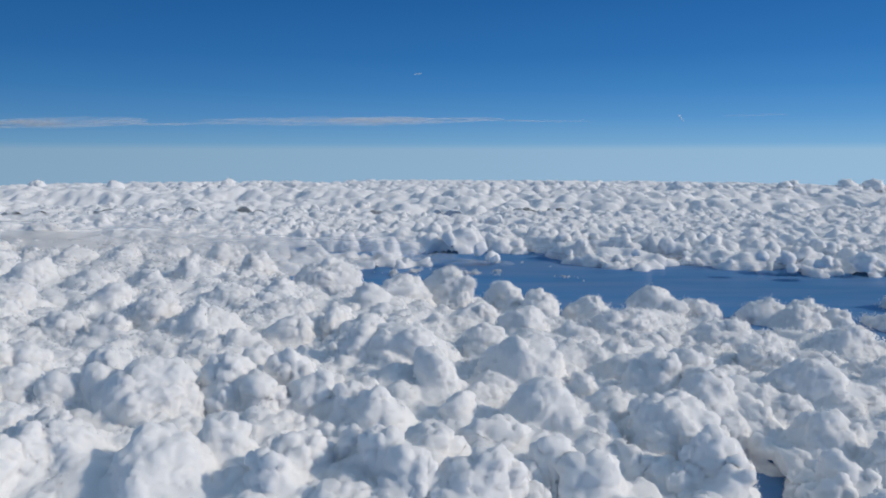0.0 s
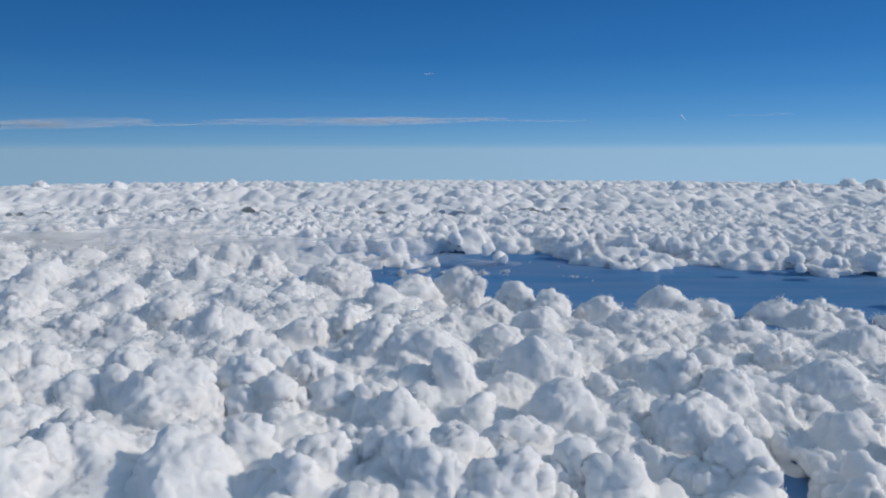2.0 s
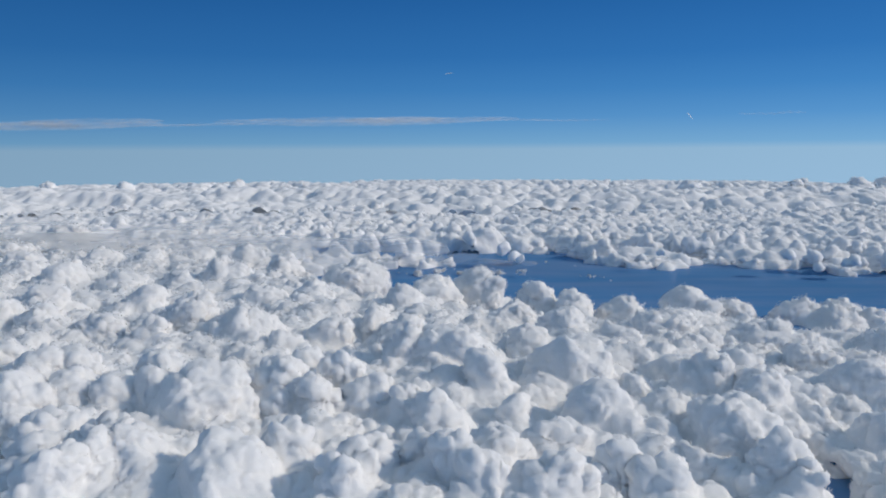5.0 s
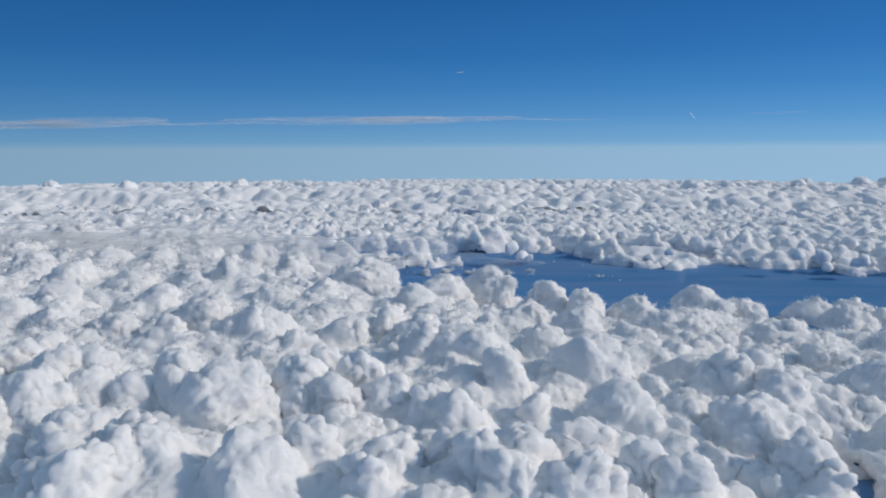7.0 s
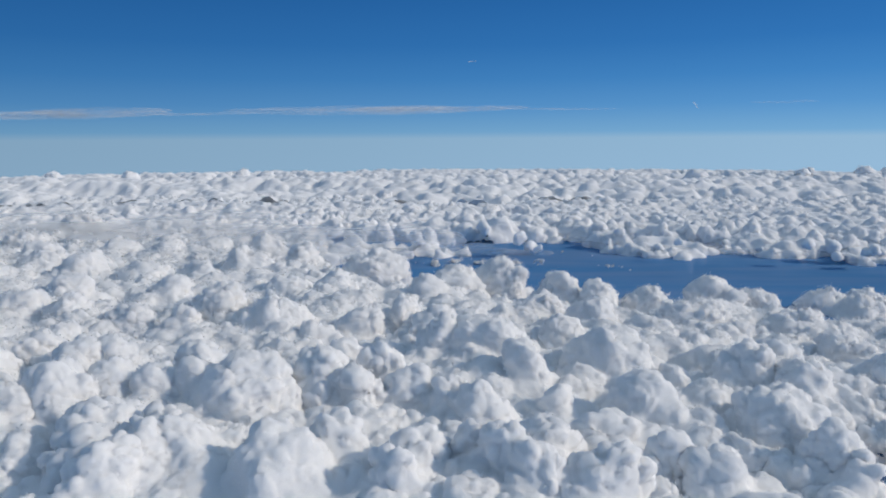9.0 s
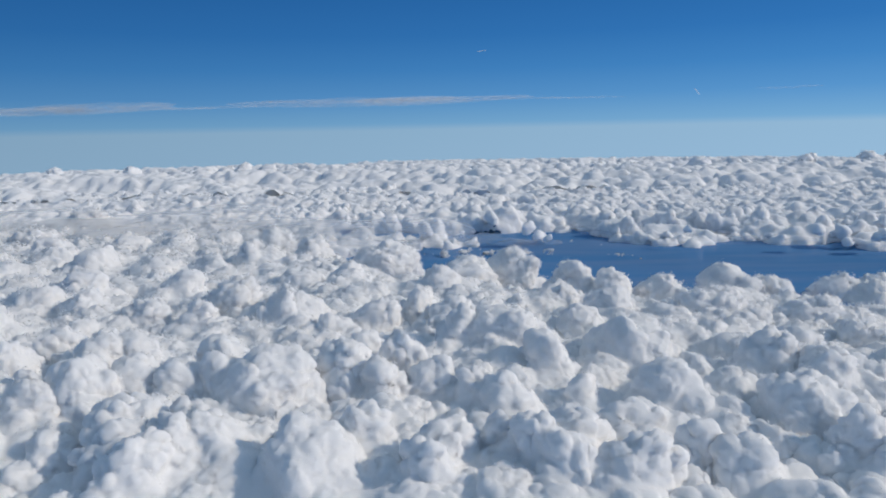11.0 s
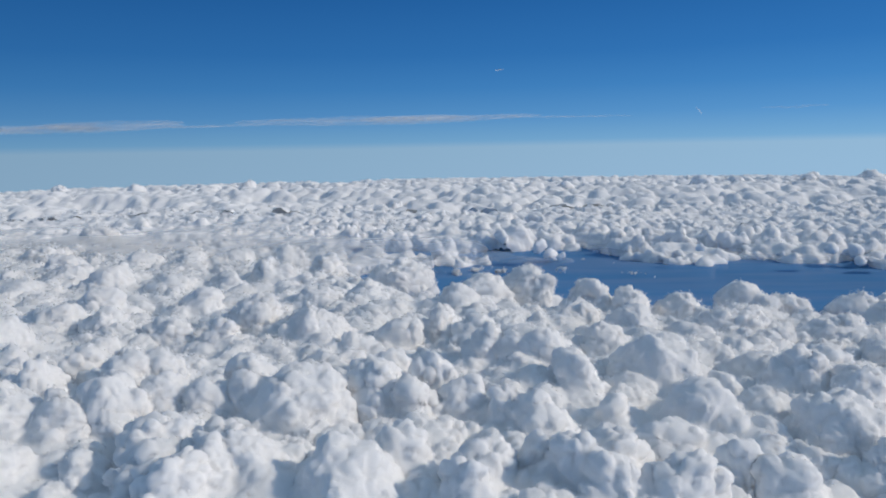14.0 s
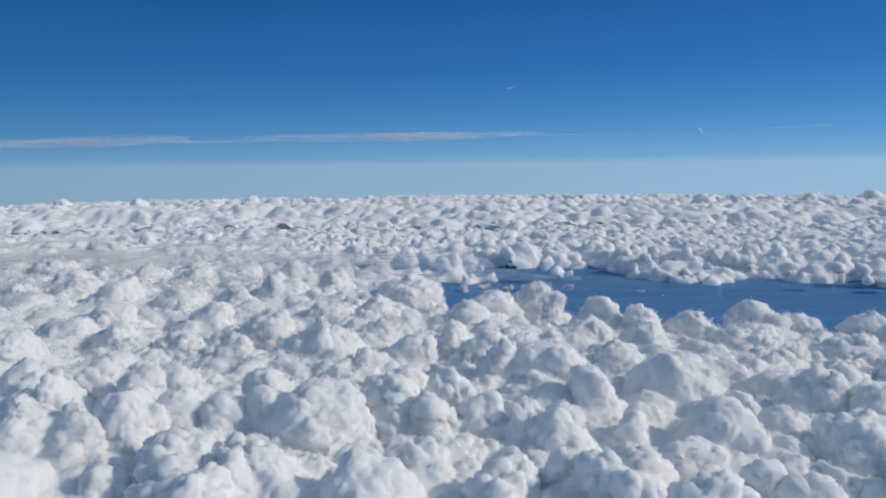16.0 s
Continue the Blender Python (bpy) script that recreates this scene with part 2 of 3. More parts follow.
def flakes(co, f, no, share, size, reach, seed):
    """The torn outer fringe of a cloud: tiny scraps of droplets thinning out away from its skin, in tufts."""
    rng = np.random.default_rng(seed)
    area = np.linalg.norm(np.cross(co[f[:, 2]] - co[f[:, 0]], co[f[:, 3]] - co[f[:, 1]]), axis=1)
    pick = rng.choice(len(f), int(len(f) * share), p=area / area.sum())
    w = rng.uniform(0, 1, (len(pick), 4))
    w /= w.sum(1)[:, None]
    spot, n = (co[f[pick]] * w[:, :, None]).sum(1), (no[f[pick]] * w[:, :, None]).sum(1)
    tuft = np.clip(0.6 + 1.1 * drift(spot, reach * 5, 29)[:, 0] + 0.7 * drift(spot, reach * 14, 31)[:, 1], 0.1, 1.7)
    spot = spot + n * (np.minimum(rng.exponential(0.7, len(pick)), 1.8) * reach * tuft)[:, None]
    u = np.cross(n, rng.normal(0, 1, n.shape))
    u /= np.maximum(np.linalg.norm(u, axis=1), 1e-6)[:, None]
    v = np.cross(n, u) + n * rng.uniform(-1.1, 1.1, (len(pick), 1))
    q = size * rng.uniform(0.5, 1.25, (len(pick), 1))
    pts = np.stack([spot + u * q, spot - 0.5 * u * q + 0.87 * v * q, spot - 0.5 * u * q - 0.87 * v * q], 1).reshape(-1, 3)
    return pts, np.arange(len(pts)).reshape(-1, 3), np.repeat(n, 3, 0)


def compact(f, *fields):
    """Drops the points that no face uses."""
    used = np.unique(f)
    back = np.zeros(len(fields[0]), int)
    back[used] = np.arange(len(used))
    return (back[f], *(q[used] for q in fields))


def billows(balls, grain, ease, lobes, hollow=14.0):
    """The billowing skin grown round balls, open below and with no hollows inside: points, quads, normals."""
    co, f = grown_together(balls, grain)
    co = eased(co, f, ease)
    cell = 3 * grain
    ix, iy = ((co[:, e] - co[:, e].min()) // cell for e in (0, 1))
    key = (ix * (iy.max() + 1) + iy).astype(int)
    top = np.full(key.max() + 1, -1e9)
    np.maximum.at(top, key, co[:, 2])
    deep = (normals_of(co, f)[:, 2] < -0.85) | (co[:, 2] < top[key] - hollow)
    f, co = compact(f[~deep[f].any(1)], co)
    calm = eased(co, f, 8)
    broad = normals_of(calm, f)
    bulge = eased(((co - calm) * broad).sum(1)[:, None], f, 3)[:, 0]
    co = swell_out(co * 0.35 + calm * 0.65, f, lobes, np.clip(0.75 + 2.2 * bulge / grain, 0.2, 1.15))
    no = normals_of(co, f) * 0.62 + broad * 0.38
    return co, f, no / np.linalg.norm(no, axis=1)[:, None]


def cumulus(name, spot, pieces, material, label, group, fringe):
    """One cumulus: its billowing skin, and its torn fringe as a part. pieces: (points, quads, normals)."""
    spot = np.array(spot)
    n = np.cumsum([0] + [len(p[0]) for p in pieces])
    co, no = np.concatenate([p[0] for p in pieces]), np.concatenate([p[2] for p in pieces])
    f = np.concatenate([p[1] + k for p, k in zip(pieces, n)])
    me = mesh_of(name, co - spot, f)
    me.normals_split_custom_set_from_vertices(no)
    me.materials.append(material)
    ob = new(name, me)
    ob.location = spot
    tagged(ob, label, "cloud", group)
    share, size, reach, stuff = fringe
    pts, g, n = flakes(co, f, no, share, size, reach, int(abs(spot[0] * 13 + spot[1] * 7)))
    me = mesh_of("misty_fringe", pts - spot, g)
    me.normals_split_custom_set_from_vertices(n)
    me.materials.append(stuff)
    mist = new("misty_fringe", me)
    mist.parent = ob
    tagged(mist, "thin torn misty fringe", kind="stuff")
    return ob


def bank(heads, fill, body, bands, lobes, material, group, words, fringe, fine=4, wells=(), ease=4, hollow=20.0):
    """A bank of cumulus heads grown into one another, each an object of its own with the low heads nearest to it.
    fill: low heads; body: broad smooth swells below; bands: (from, to, grain)."""
    h = np.array(heads)
    balls = [q for p in heads for q in heap(*p, fine)]
    balls += [tuple(p) for p in body]
    for p in fill:
        rng = random.Random(int(p[0] * 31 + p[1] * 17) & 0xFFFF)
        balls += [tuple(p)] + lobes_on(rng, *p, 10, 0.25, 0.5)
    b = np.array(balls)
    for hx, hy, rx, ry in wells:
        b = b[((b[:, 0] - hx) / (rx + 0.75 * b[:, 3])) ** 2 + ((b[:, 1] - hy) / (ry + 0.75 * b[:, 3])) ** 2 > 1]
    away = np.hypot(b[:, 0], b[:, 1])
    pieces = [[] for _ in heads]
    for d0, d1, grain in bands:
        co, f, no = billows(b[(away > d0 - 30) & (away < d1 + 30)], grain, ease, lobes, hollow)
        mid = co[f].mean(1)
        d = np.hypot(mid[:, 0], mid[:, 1])
        f, mid = f[(d > d0) & (d < d1 + 0.5 * grain)], mid[(d > d0) & (d < d1 + 0.5 * grain)]
        owner, best = np.zeros(len(f), int), np.full(len(f), 1e9)
        for i, (x, y, z, r) in enumerate(heads):
            d = (mid[:, 0] - x) ** 2 + (mid[:, 1] - y) ** 2 - r * r
            owner[d < best] = i
            best = np.minimum(best, d)
        for i in range(len(heads)):
            if (owner == i).any():
                g, c, m = compact(f[owner == i], co, no)
                pieces[i].append((c, g, m))
    for i, (x, y, z, r) in enumerate(heads):
        if not pieces[i]:
            continue
        size = "large" if r > words[0] else "small" if r < words[1] else "middling"
        d = math.hypot(x, y)
        cumulus("cumulus_cloud", (x, y, z), pieces[i], material, size + " " + words[2], group, (fringe[0], fringe[1] * d, fringe[2] * d, fringe[3]))


def sheet(name, x0, x1, y0, y1, step_x, step_y, height, material):
    """A billowing sheet over a stretch of the plan; where height gives nan there is none."""
    xs, ys = np.arange(x0, x1 + step_x, step_x), np.arange(y0, y1 + step_y, step_y)
    gx, gy = np.meshgrid(xs, ys)
    gx, gy = gx.ravel(), gy.ravel()
    gz = height(gx, gy)
    nx = len(xs)
    i = np.arange(len(xs) * len(ys)).reshape(len(ys), nx)
    f = np.stack([i[:-1, :-1], i[:-1, 1:], i[1:, 1:], i[1:, :-1]], -1).reshape(-1, 4)
    f = f[~np.isnan(gz[f]).any(1)]
    used = np.unique(f)
    back = np.zeros(len(gx), int)
    back[used] = np.arange(len(used))
    v = np.stack([gx, gy, gz], 1)[used]
    me = mesh_of(name, v, back[f])
    me.materials.append(material)
    return new(name, me)


# ---- the plan: near bank, gap over the sea, far bank ----
def near_edge(x):
    return np.interp(x, [-600, -464, -309, -196, -96, -32, 3, 45, 70, 101, 155, 182, 211, 257, 300, 360], [800, 800, 740, 660, 550, 510, 515, 503, 488, 476, 505, 495, 482, 485, 445, 400])


def far_edge(x):
    return np.interp(x, [-400, -178, -144, -97, -63, -5, 51, 78, 108, 134, 144, 193, 265, 302, 344, 413, 700], [600, 632, 664, 718, 725, 728, 703, 817, 871, 826, 746, 708, 752, 698, 672, 682, 640])


def filler(heads, x0, x1, y0, y1, step, radius, sunk, inside, seed, margin=1.0, lanes=0.0):
    """Lower rounded heads that fill a bank between its named heads, at heights taken from those around."""
    rng = np.random.default_rng(seed)
    gx, gy = np.meshgrid(np.arange(x0, x1, step), np.arange(y0, y1, step))
    x, y = gx.ravel() + rng.uniform(-0.45, 0.45, gx.size) * step, gy.ravel() + rng.uniform(-0.45, 0.45, gx.size) * step
    depth = inside(x, y)
    x, y, depth = x[depth > 0], y[depth > 0], np.clip(depth[depth > 0] / margin, 0, 1)
    h = np.array(heads)
    w = 1 / ((x[:, None] - h[None, :, 0]) ** 2 + (y[:, None] - h[None, :, 1]) ** 2 + 400) ** 1.5
    top = (w * (h[:, 2] + h[:, 3] + sink(h[:, 0], h[:, 1]))).sum(1) / w.sum(1)
    r = radius[0] + (radius[1] - radius[0]) * rng.uniform(0, 1, len(x)) ** 2
    r = r * (0.5 + 0.5 * depth)
    lane = smooth_noise((x + 0.6 * y) / 260, y / 70, 77)
    return np.stack([x, y, top - r - rng.uniform(sunk[0], sunk[1], len(x)) - 10 * (1 - depth) - lanes * np.clip(lane * 2 - 0.9, 0, 1) - sink(x, y), r], 1)


def far_height(x, y):
    """Tops of the distant deck: rows of crowded heads with lanes of open air between them."""
    lane = smooth_noise((x + 0.5 * y) / 420, y / 130, 41) * 0.6 + smooth_noise(x / 150, y / 110, 43) * 0.4
    rise = np.clip((lane - 0.3) * 3.2, 0.0, 1.1)
    wx, wy = x + 14 * smooth_noise(x / 30, y / 30, 91), y + 14 * smooth_noise(x / 30, y / 30, 93)
    fill = (domes(wx, wy, 85, 51) * 0.2 + domes(wx, wy, 38, 61) * 0.8) * (0.5 + 0.5 * rise) + domes(wx, wy, 17, 71) * 0.6 + domes(wx, wy, 9, 75) * 0.35
    z = 42 + 24 * rise + fill - sink(x, y) - 16 * np.clip((1480 - y) / 120, 0, 1)
    z[(x < -0.7 * y - 160) | (x > 0.7 * y + 90)] = np.nan
    return z


tagged(sheet("sea", -5200, 5200, -1200, 4900, 100, 100, lambda x, y: 36.0 - sink(x, y), SEA), "sea surface far below the clouds, tinted blue with painted haze", "sea", kind="structure")
# added flat sheet: its blue stands in for airlight and veils cloud shadows below
tagged(sheet("airlight_sheet", -2600, 2600, 100, 2600, 100, 100, lambda x, y: 57.0 - sink(x, y), AIRLIGHT), "flat blue sheet added between clouds and sea for the light of hazy air", "haze", kind="structure")
deck = sheet("distant_cloud_deck", -3000, 3000, 1300, 4400, 6.0, 11.0, far_height, CLOUD_FAR)
tagged(deck, "white cloud deck reaching the hazy horizon", "cloud deck", kind="stuff")


# ---- cumulus heads of the near bank: centre of the dome and its radius ----
NEAR, FAR = [], []


def near_cumulus(x, y, z, r):
    NEAR.append((x, y, z, r))


def bank_cumulus(x, y, z, r):
    FAR.append((x, y, z + 0.14 * r, 0.86 * r))




near_cumulus(-128, 376, 69.2, 25.1)
near_cumulus(-135, 288, 82.8, 10.8)
near_cumulus(-114, 261, 72.7, 20.7)
near_cumulus(-147, 268, 81.5, 8.9)
near_cumulus(-176, 293, 81.0, 12.7)
near_cumulus(-188, 285, 83.9, 9.9)
near_cumulus(-177, 257, 85.3, 6.5)
near_cumulus(-153, 228, 80.8, 10.3)
near_cumulus(-128, 229, 81.3, 7.3)
near_cumulus(-132, 214, 79.7, 10.4)
near_cumulus(-88, 208, 72.4, 18.3)
near_cumulus(-136, 200, 77.3, 12.1)
near_cumulus(-85, 274, 76.8, 14.2)
near_cumulus(-73, 223, 79.7, 8.3)
near_cumulus(-67, 266, 81.3, 5.9)
near_cumulus(-61, 288, 84.5, 7.0)
near_cumulus(-18, 331, 71.9, 21.4)
near_cumulus(-38, 330, 78.9, 13.0)
near_cumulus(-51, 271, 78.8, 9.2)
near_cumulus(-38, 265, 79.2, 7.1)
near_cumulus(-24, 256, 78.0, 8.7)
near_cumulus(-45, 217, 79.3, 8.7)
near_cumulus(-51, 205, 79.3, 8.3)
near_cumulus(-25, 222, 79.1, 6.5)
near_cumulus(-17, 214, 75.9, 11.1)
near_cumulus(-82, 302, 80.6, 7.7)
near_cumulus(-108, 272, 81.8, 6.7)
near_cumulus(37, 320, 69.1, 22.1)
near_cumulus(37, 266, 74.3, 12.5)
near_cumulus(-4, 297, 79.3, 10.4)
near_cumulus(5, 271, 79.9, 5.0)
near_cumulus(49, 398, 72.0, 15.1)
near_cumulus(24, 362, 77.2, 10.1)
near_cumulus(109, 411, 57.1, 24.6)
near_cumulus(94, 303, 72.2, 14.6)
near_cumulus(110, 284, 69.5, 15.5)
near_cumulus(85, 256, 65.9, 19.7)
near_cumulus(91, 228, 69.7, 12.8)
near_cumulus(96, 216, 70.7, 8.3)
near_cumulus(158, 401, 58.3, 21.4)
near_cumulus(245, 482, 43.2, 26.7)
near_cumulus(228, 393, 55.6, 20.7)
near_cumulus(164, 311, 61.3, 22.2)
near_cumulus(146, 258, 67.5, 12.7)
near_cumulus(132, 229, 67.6, 10.3)
near_cumulus(16, 241, 71.4, 11.4)
near_cumulus(-2, 229, 75.2, 9.9)
near_cumulus(34, 223, 72.7, 9.8)
near_cumulus(49, 213, 72.1, 10.6)
near_cumulus(-8, 207, 75.4, 10.9)
near_cumulus(12, 204, 74.7, 9.9)
near_cumulus(114, 321, 74.0, 9.9)
near_cumulus(-166, 397, 77.3, 16.6)
near_cumulus(-259, 519, 71.4, 21.2)
near_cumulus(-305, 526, 73.4, 20.3)
near_cumulus(-377, 600, 72.5, 22.5)
near_cumulus(-445, 796, 64.6, 31.8)
near_cumulus(-202, 373, 80.5, 10.9)
near_cumulus(-244, 384, 82.0, 13.0)
near_cumulus(-192, 556, 63.6, 27.3)
near_cumulus(-145, 473, 70.5, 18.3)
near_cumulus(-113, 488, 67.2, 20.1)
near_cumulus(-206, 659, 67.1, 23.1)
near_cumulus(-97, 594, 60.6, 27.1)
near_cumulus(-50, 478, 67.2, 17.9)
near_cumulus(-32, 534, 63.0, 23.3)
near_cumulus(4, 554, 61.3, 23.2)
near_cumulus(44, 503, 65.4, 16.4)
near_cumulus(68, 484, 67.7, 11.9)
near_cumulus(102, 491, 59.9, 18.0)
near_cumulus(150, 504, 62.9, 14.5)
near_cumulus(186, 509, 54.7, 17.7)
near_cumulus(228, 500, 49.1, 19.8)
near_cumulus(261, 502, 50.2, 18.5)
near_cumulus(271, 488, 51.2, 15.5)
near_cumulus(257, 443, 55.4, 14.3)
near_cumulus(-161, 606, 70.9, 17.0)
near_cumulus(-281, 624, 72.6, 19.6)
near_cumulus(-218, 524, 73.2, 15.4)
near_cumulus(-327, 626, 73.9, 20.2)
near_cumulus(-175, 366, 78.4, 12.4)
near_cumulus(-101, 355, 78.1, 10.8)
near_cumulus(-59, 397, 73.1, 14.3)
near_cumulus(-82, 377, 75.3, 12.5)
near_cumulus(20, 429, 70.1, 14.0)
near_cumulus(73, 385, 69.6, 12.9)
near_cumulus(66, 306, 70.6, 10.5)
near_cumulus(163, 352, 65.2, 14.8)
near_cumulus(-39, 377, 78.2, 11.1)
near_cumulus(-245, 649, 72.6, 18.7)
near_cumulus(-273, 445, 79.7, 14.1)
near_cumulus(-213, 448, 76.1, 14.2)
near_cumulus(-131, 267, 83.1, 9.9)
near_cumulus(-352, 491, 63.8, 31.9)
near_cumulus(-275, 392, 70.4, 27.2)
near_cumulus(-248, 302, 82.8, 12.5)
near_cumulus(-218, 277, 83.5, 8.7)
near_cumulus(-213, 246, 77.7, 16.6)
near_cumulus(-194, 244, 80.6, 10.2)
near_cumulus(-179, 254, 74.4, 18.4)
near_cumulus(-164, 270, 81.2, 11.7)
near_cumulus(-214, 307, 80.9, 13.8)
near_cumulus(-147, 234, 76.6, 13.6)
near_cumulus(-121, 220, 78.5, 9.6)
near_cumulus(-173, 220, 77.2, 8.2)
near_cumulus(-390, 536, 73.2, 22.0)
near_cumulus(-354, 557, 68.7, 25.0)
near_cumulus(-439, 680, 69.8, 24.7)
near_cumulus(-278, 346, 83.2, 13.0)
near_cumulus(-199, 213, 78.8, 10.5)
near_cumulus(-148, 212, 78.8, 9.6)
near_cumulus(-358, 430, 67.8, 29.2)
near_cumulus(-266, 288, 75.4, 20.0)
near_cumulus(-230, 232, 73.9, 18.9)
near_cumulus(-478, 608, 62.2, 32.2)
near_cumulus(-591, 785, 60.6, 33.8)
near_cumulus(217, 328, 60.2, 19.5)
near_cumulus(318, 478, 40.0, 28.0)
near_cumulus(190, 274, 60.4, 16.7)
near_cumulus(160, 235, 62.3, 14.5)
near_cumulus(360, 538, 43.3, 23.6)
near_cumulus(343, 464, 36.3, 32.9)


WELLS = ((107, 216, 9, 16), (114, 243, 6, 14), (66, 258, 3, 9))


def near_inside(x, y):
    return np.where((x > -0.75 * y - 130) & (x < 0.72 * y + 60), near_edge(x) - 4 - y, -1)


low_heads = filler(NEAR, -720, 380, 165, 800, 15.0, (8, 14), (9, 19), near_inside, 5, 30)
swells = filler(NEAR, -720, 380, 165, 800, 14.0, (15, 20), (9, 15), near_inside, 8, 40)
bank(NEAR, low_heads, swells, ((0, 460, 0.84), (460, 1100, 1.2)), ((9.0, 4.8), (4.2, 2.9), (2.0, 1.2)), CLOUD_NEAR,
     "cumulus heads of the near bank", (16, 9, "white cauliflower cumulus head grown into the near bank"), (0.7, 0.0013, 0.0027, FRINGE), 4, WELLS, 3, 22.0)

# ---- cumulus heads along the far bank ----
bank_cumulus(-216, 1209, 59.3, 17.5)
bank_cumulus(-174, 1084, 66.0, 12.2)
bank_cumulus(-167, 1204, 63.4, 13.5)
bank_cumulus(-130, 1080, 62.8, 15.6)
bank_cumulus(-92, 1037, 67.2, 11.6)
bank_cumulus(-67, 1026, 64.2, 14.7)
bank_cumulus(-36, 944, 69.2, 10.5)
bank_cumulus(-14, 927, 69.5, 10.3)
bank_cumulus(10, 853, 72.4, 8.2)
bank_cumulus(32, 875, 66.3, 14.0)
bank_cumulus(37, 748, 73.0, 8.4)
bank_cumulus(51, 667, 77.1, 4.8)
bank_cumulus(-139, 764, 73.7, 7.4)
bank_cumulus(-70, 746, 74.1, 7.2)
bank_cumulus(-54, 783, 72.3, 8.8)
bank_cumulus(-27, 703, 77.1, 4.5)
bank_cumulus(-110, 832, 70.0, 10.7)
bank_cumulus(-219, 971, 68.2, 11.1)
bank_cumulus(-174, 876, 71.7, 8.5)
bank_cumulus(159, 867, 71.7, 8.4)
bank_cumulus(158, 797, 74.3, 6.5)
bank_cumulus(204, 867, 67.4, 12.8)
bank_cumulus(213, 836, 67.9, 12.4)
bank_cumulus(193, 709, 76.1, 5.3)
bank_cumulus(251, 841, 70.5, 9.8)
bank_cumulus(256, 805, 71.1, 9.5)
bank_cumulus(291, 870, 68.2, 11.7)
bank_cumulus(308, 850, 68.5, 11.6)
bank_cumulus(308, 801, 72.1, 8.2)
bank_cumulus(350, 853, 68.0, 11.8)
bank_cumulus(382, 887, 67.2, 12.4)
bank_cumulus(358, 798, 69.1, 11.2)
bank_cumulus(355, 759, 71.2, 9.4)
bank_cumulus(304, 685, 75.8, 5.4)
bank_cumulus(346, 710, 72.7, 8.2)
bank_cumulus(413, 818, 69.6, 10.3)
bank_cumulus(417, 789, 70.2, 10.0)
bank_cumulus(357, 667, 74.5, 6.7)
bank_cumulus(421, 762, 70.6, 9.8)
bank_cumulus(424, 737, 71.0, 9.6)
bank_cumulus(411, 691, 72.5, 8.4)
bank_cumulus(456, 876, 69.9, 9.5)
bank_cumulus(485, 878, 69.5, 9.6)
bank_cumulus(475, 813, 70.7, 9.1)
bank_cumulus(-364, 1240, 61.6, 14.3)
bank_cumulus(-374, 1174, 63.1, 13.7)
bank_cumulus(-254, 1184, 63.6, 13.5)
bank_cumulus(-284, 1188, 63.4, 13.6)
bank_cumulus(139, 984, 69.7, 9.5)
bank_cumulus(109, 1002, 69.5, 9.6)
bank_cumulus(80, 1030, 69.1, 9.9)
bank_cumulus(496, 784, 68.0, 11.9)
bank_cumulus(486, 733, 69.0, 11.3)
bank_cumulus(536, 762, 67.9, 12.0)
bank_cumulus(-458, 1150, 62.9, 13.7)
bank_cumulus(-606, 1039, 61.9, 15.2)
bank_cumulus(-489, 938, 65.2, 13.4)
bank_cumulus(-378, 853, 68.0, 11.8)
bank_cumulus(-322, 848, 68.5, 11.5)
bank_cumulus(-259, 842, 69.1, 11.2)
bank_cumulus(-191, 779, 70.6, 10.2)
bank_cumulus(-510, 822, 65.8, 13.8)
bank_cumulus(-279, 1022, 66.8, 11.8)
bank_cumulus(-528, 1104, 63.2, 13.6)
bank_cumulus(-243, 708, 71.8, 9.5)
bank_cumulus(-643, 921, 60.1, 17.8)
bank_cumulus(-828, 1034, 54.7, 20.9)


def far_inside(x, y):
    """Depth inside the far bank, broken by lanes of open air."""
    lane = smooth_noise((x + 0.5 * y) / 210, y / 75, 19) * 0.65 + smooth_noise(x / 60, y / 45, 23) * 0.35
    there = (y > near_edge(x) + 20) & (x > -0.72 * y - 200) & (x < 0.72 * y + 80) & ((lane > 0.36) | (x < -0.25 * y))
    return np.where(there, np.where(x < -190, 99, y - far_edge(x) - 12), -99)


low_heads = filler(FAR, -1400, 1200, 520, 1480, 15.0, (6, 13), (2, 10), far_inside, 6, 60, 8)
swells = filler(FAR, -1400, 1200, 520, 1480, 22.0, (18, 25), (7, 13), far_inside, 9, 60, 5)
bank(FAR, low_heads, swells, ((500, 1000, 2.0), (1000, 2300, 3.2)), ((10.0, 5.5), (5.0, 3.4)), CLOUD_FAR,
     "cumulus heads of the far bank", (20, 13, "white cumulus head along the far bank of clouds"), (0.5, 0.0008, 0.0013, FRINGE), 3, (), 2, 26.0)

# ---- towers standing up from the distant deck ----
DISTANT = []


def distant_cumulus(x, y, z, r):
    DISTANT.append((x, y, z, r))


distant_cumulus(-720, 2410, 55, 41.1)
distant_cumulus(-1068, 3349, 8, 33.3)
distant_cumulus(786, 2394, 46, 37.4)
distant_cumulus(543, 1712, 57, 18.3)
distant_cumulus(397, 2133, 52, 33.4)
distant_cumulus(1142, 2409, 61, 27.4)
distant_cumulus(1455, 2944, 13, 37.7)
distant_cumulus(1361, 2409, 45, 37.7)
distant_cumulus(1447, 2409, 52, 34.2)
distant_cumulus(-437, 2933, 20, 37.5)
distant_cumulus(-129, 3344, 0, 47.5)
distant_cumulus(-1367, 2409, 52, 30.8)
distant_cumulus(-1110, 2408, 50, 30.8)
distant_cumulus(-1158, 2908, 16, 29.0)
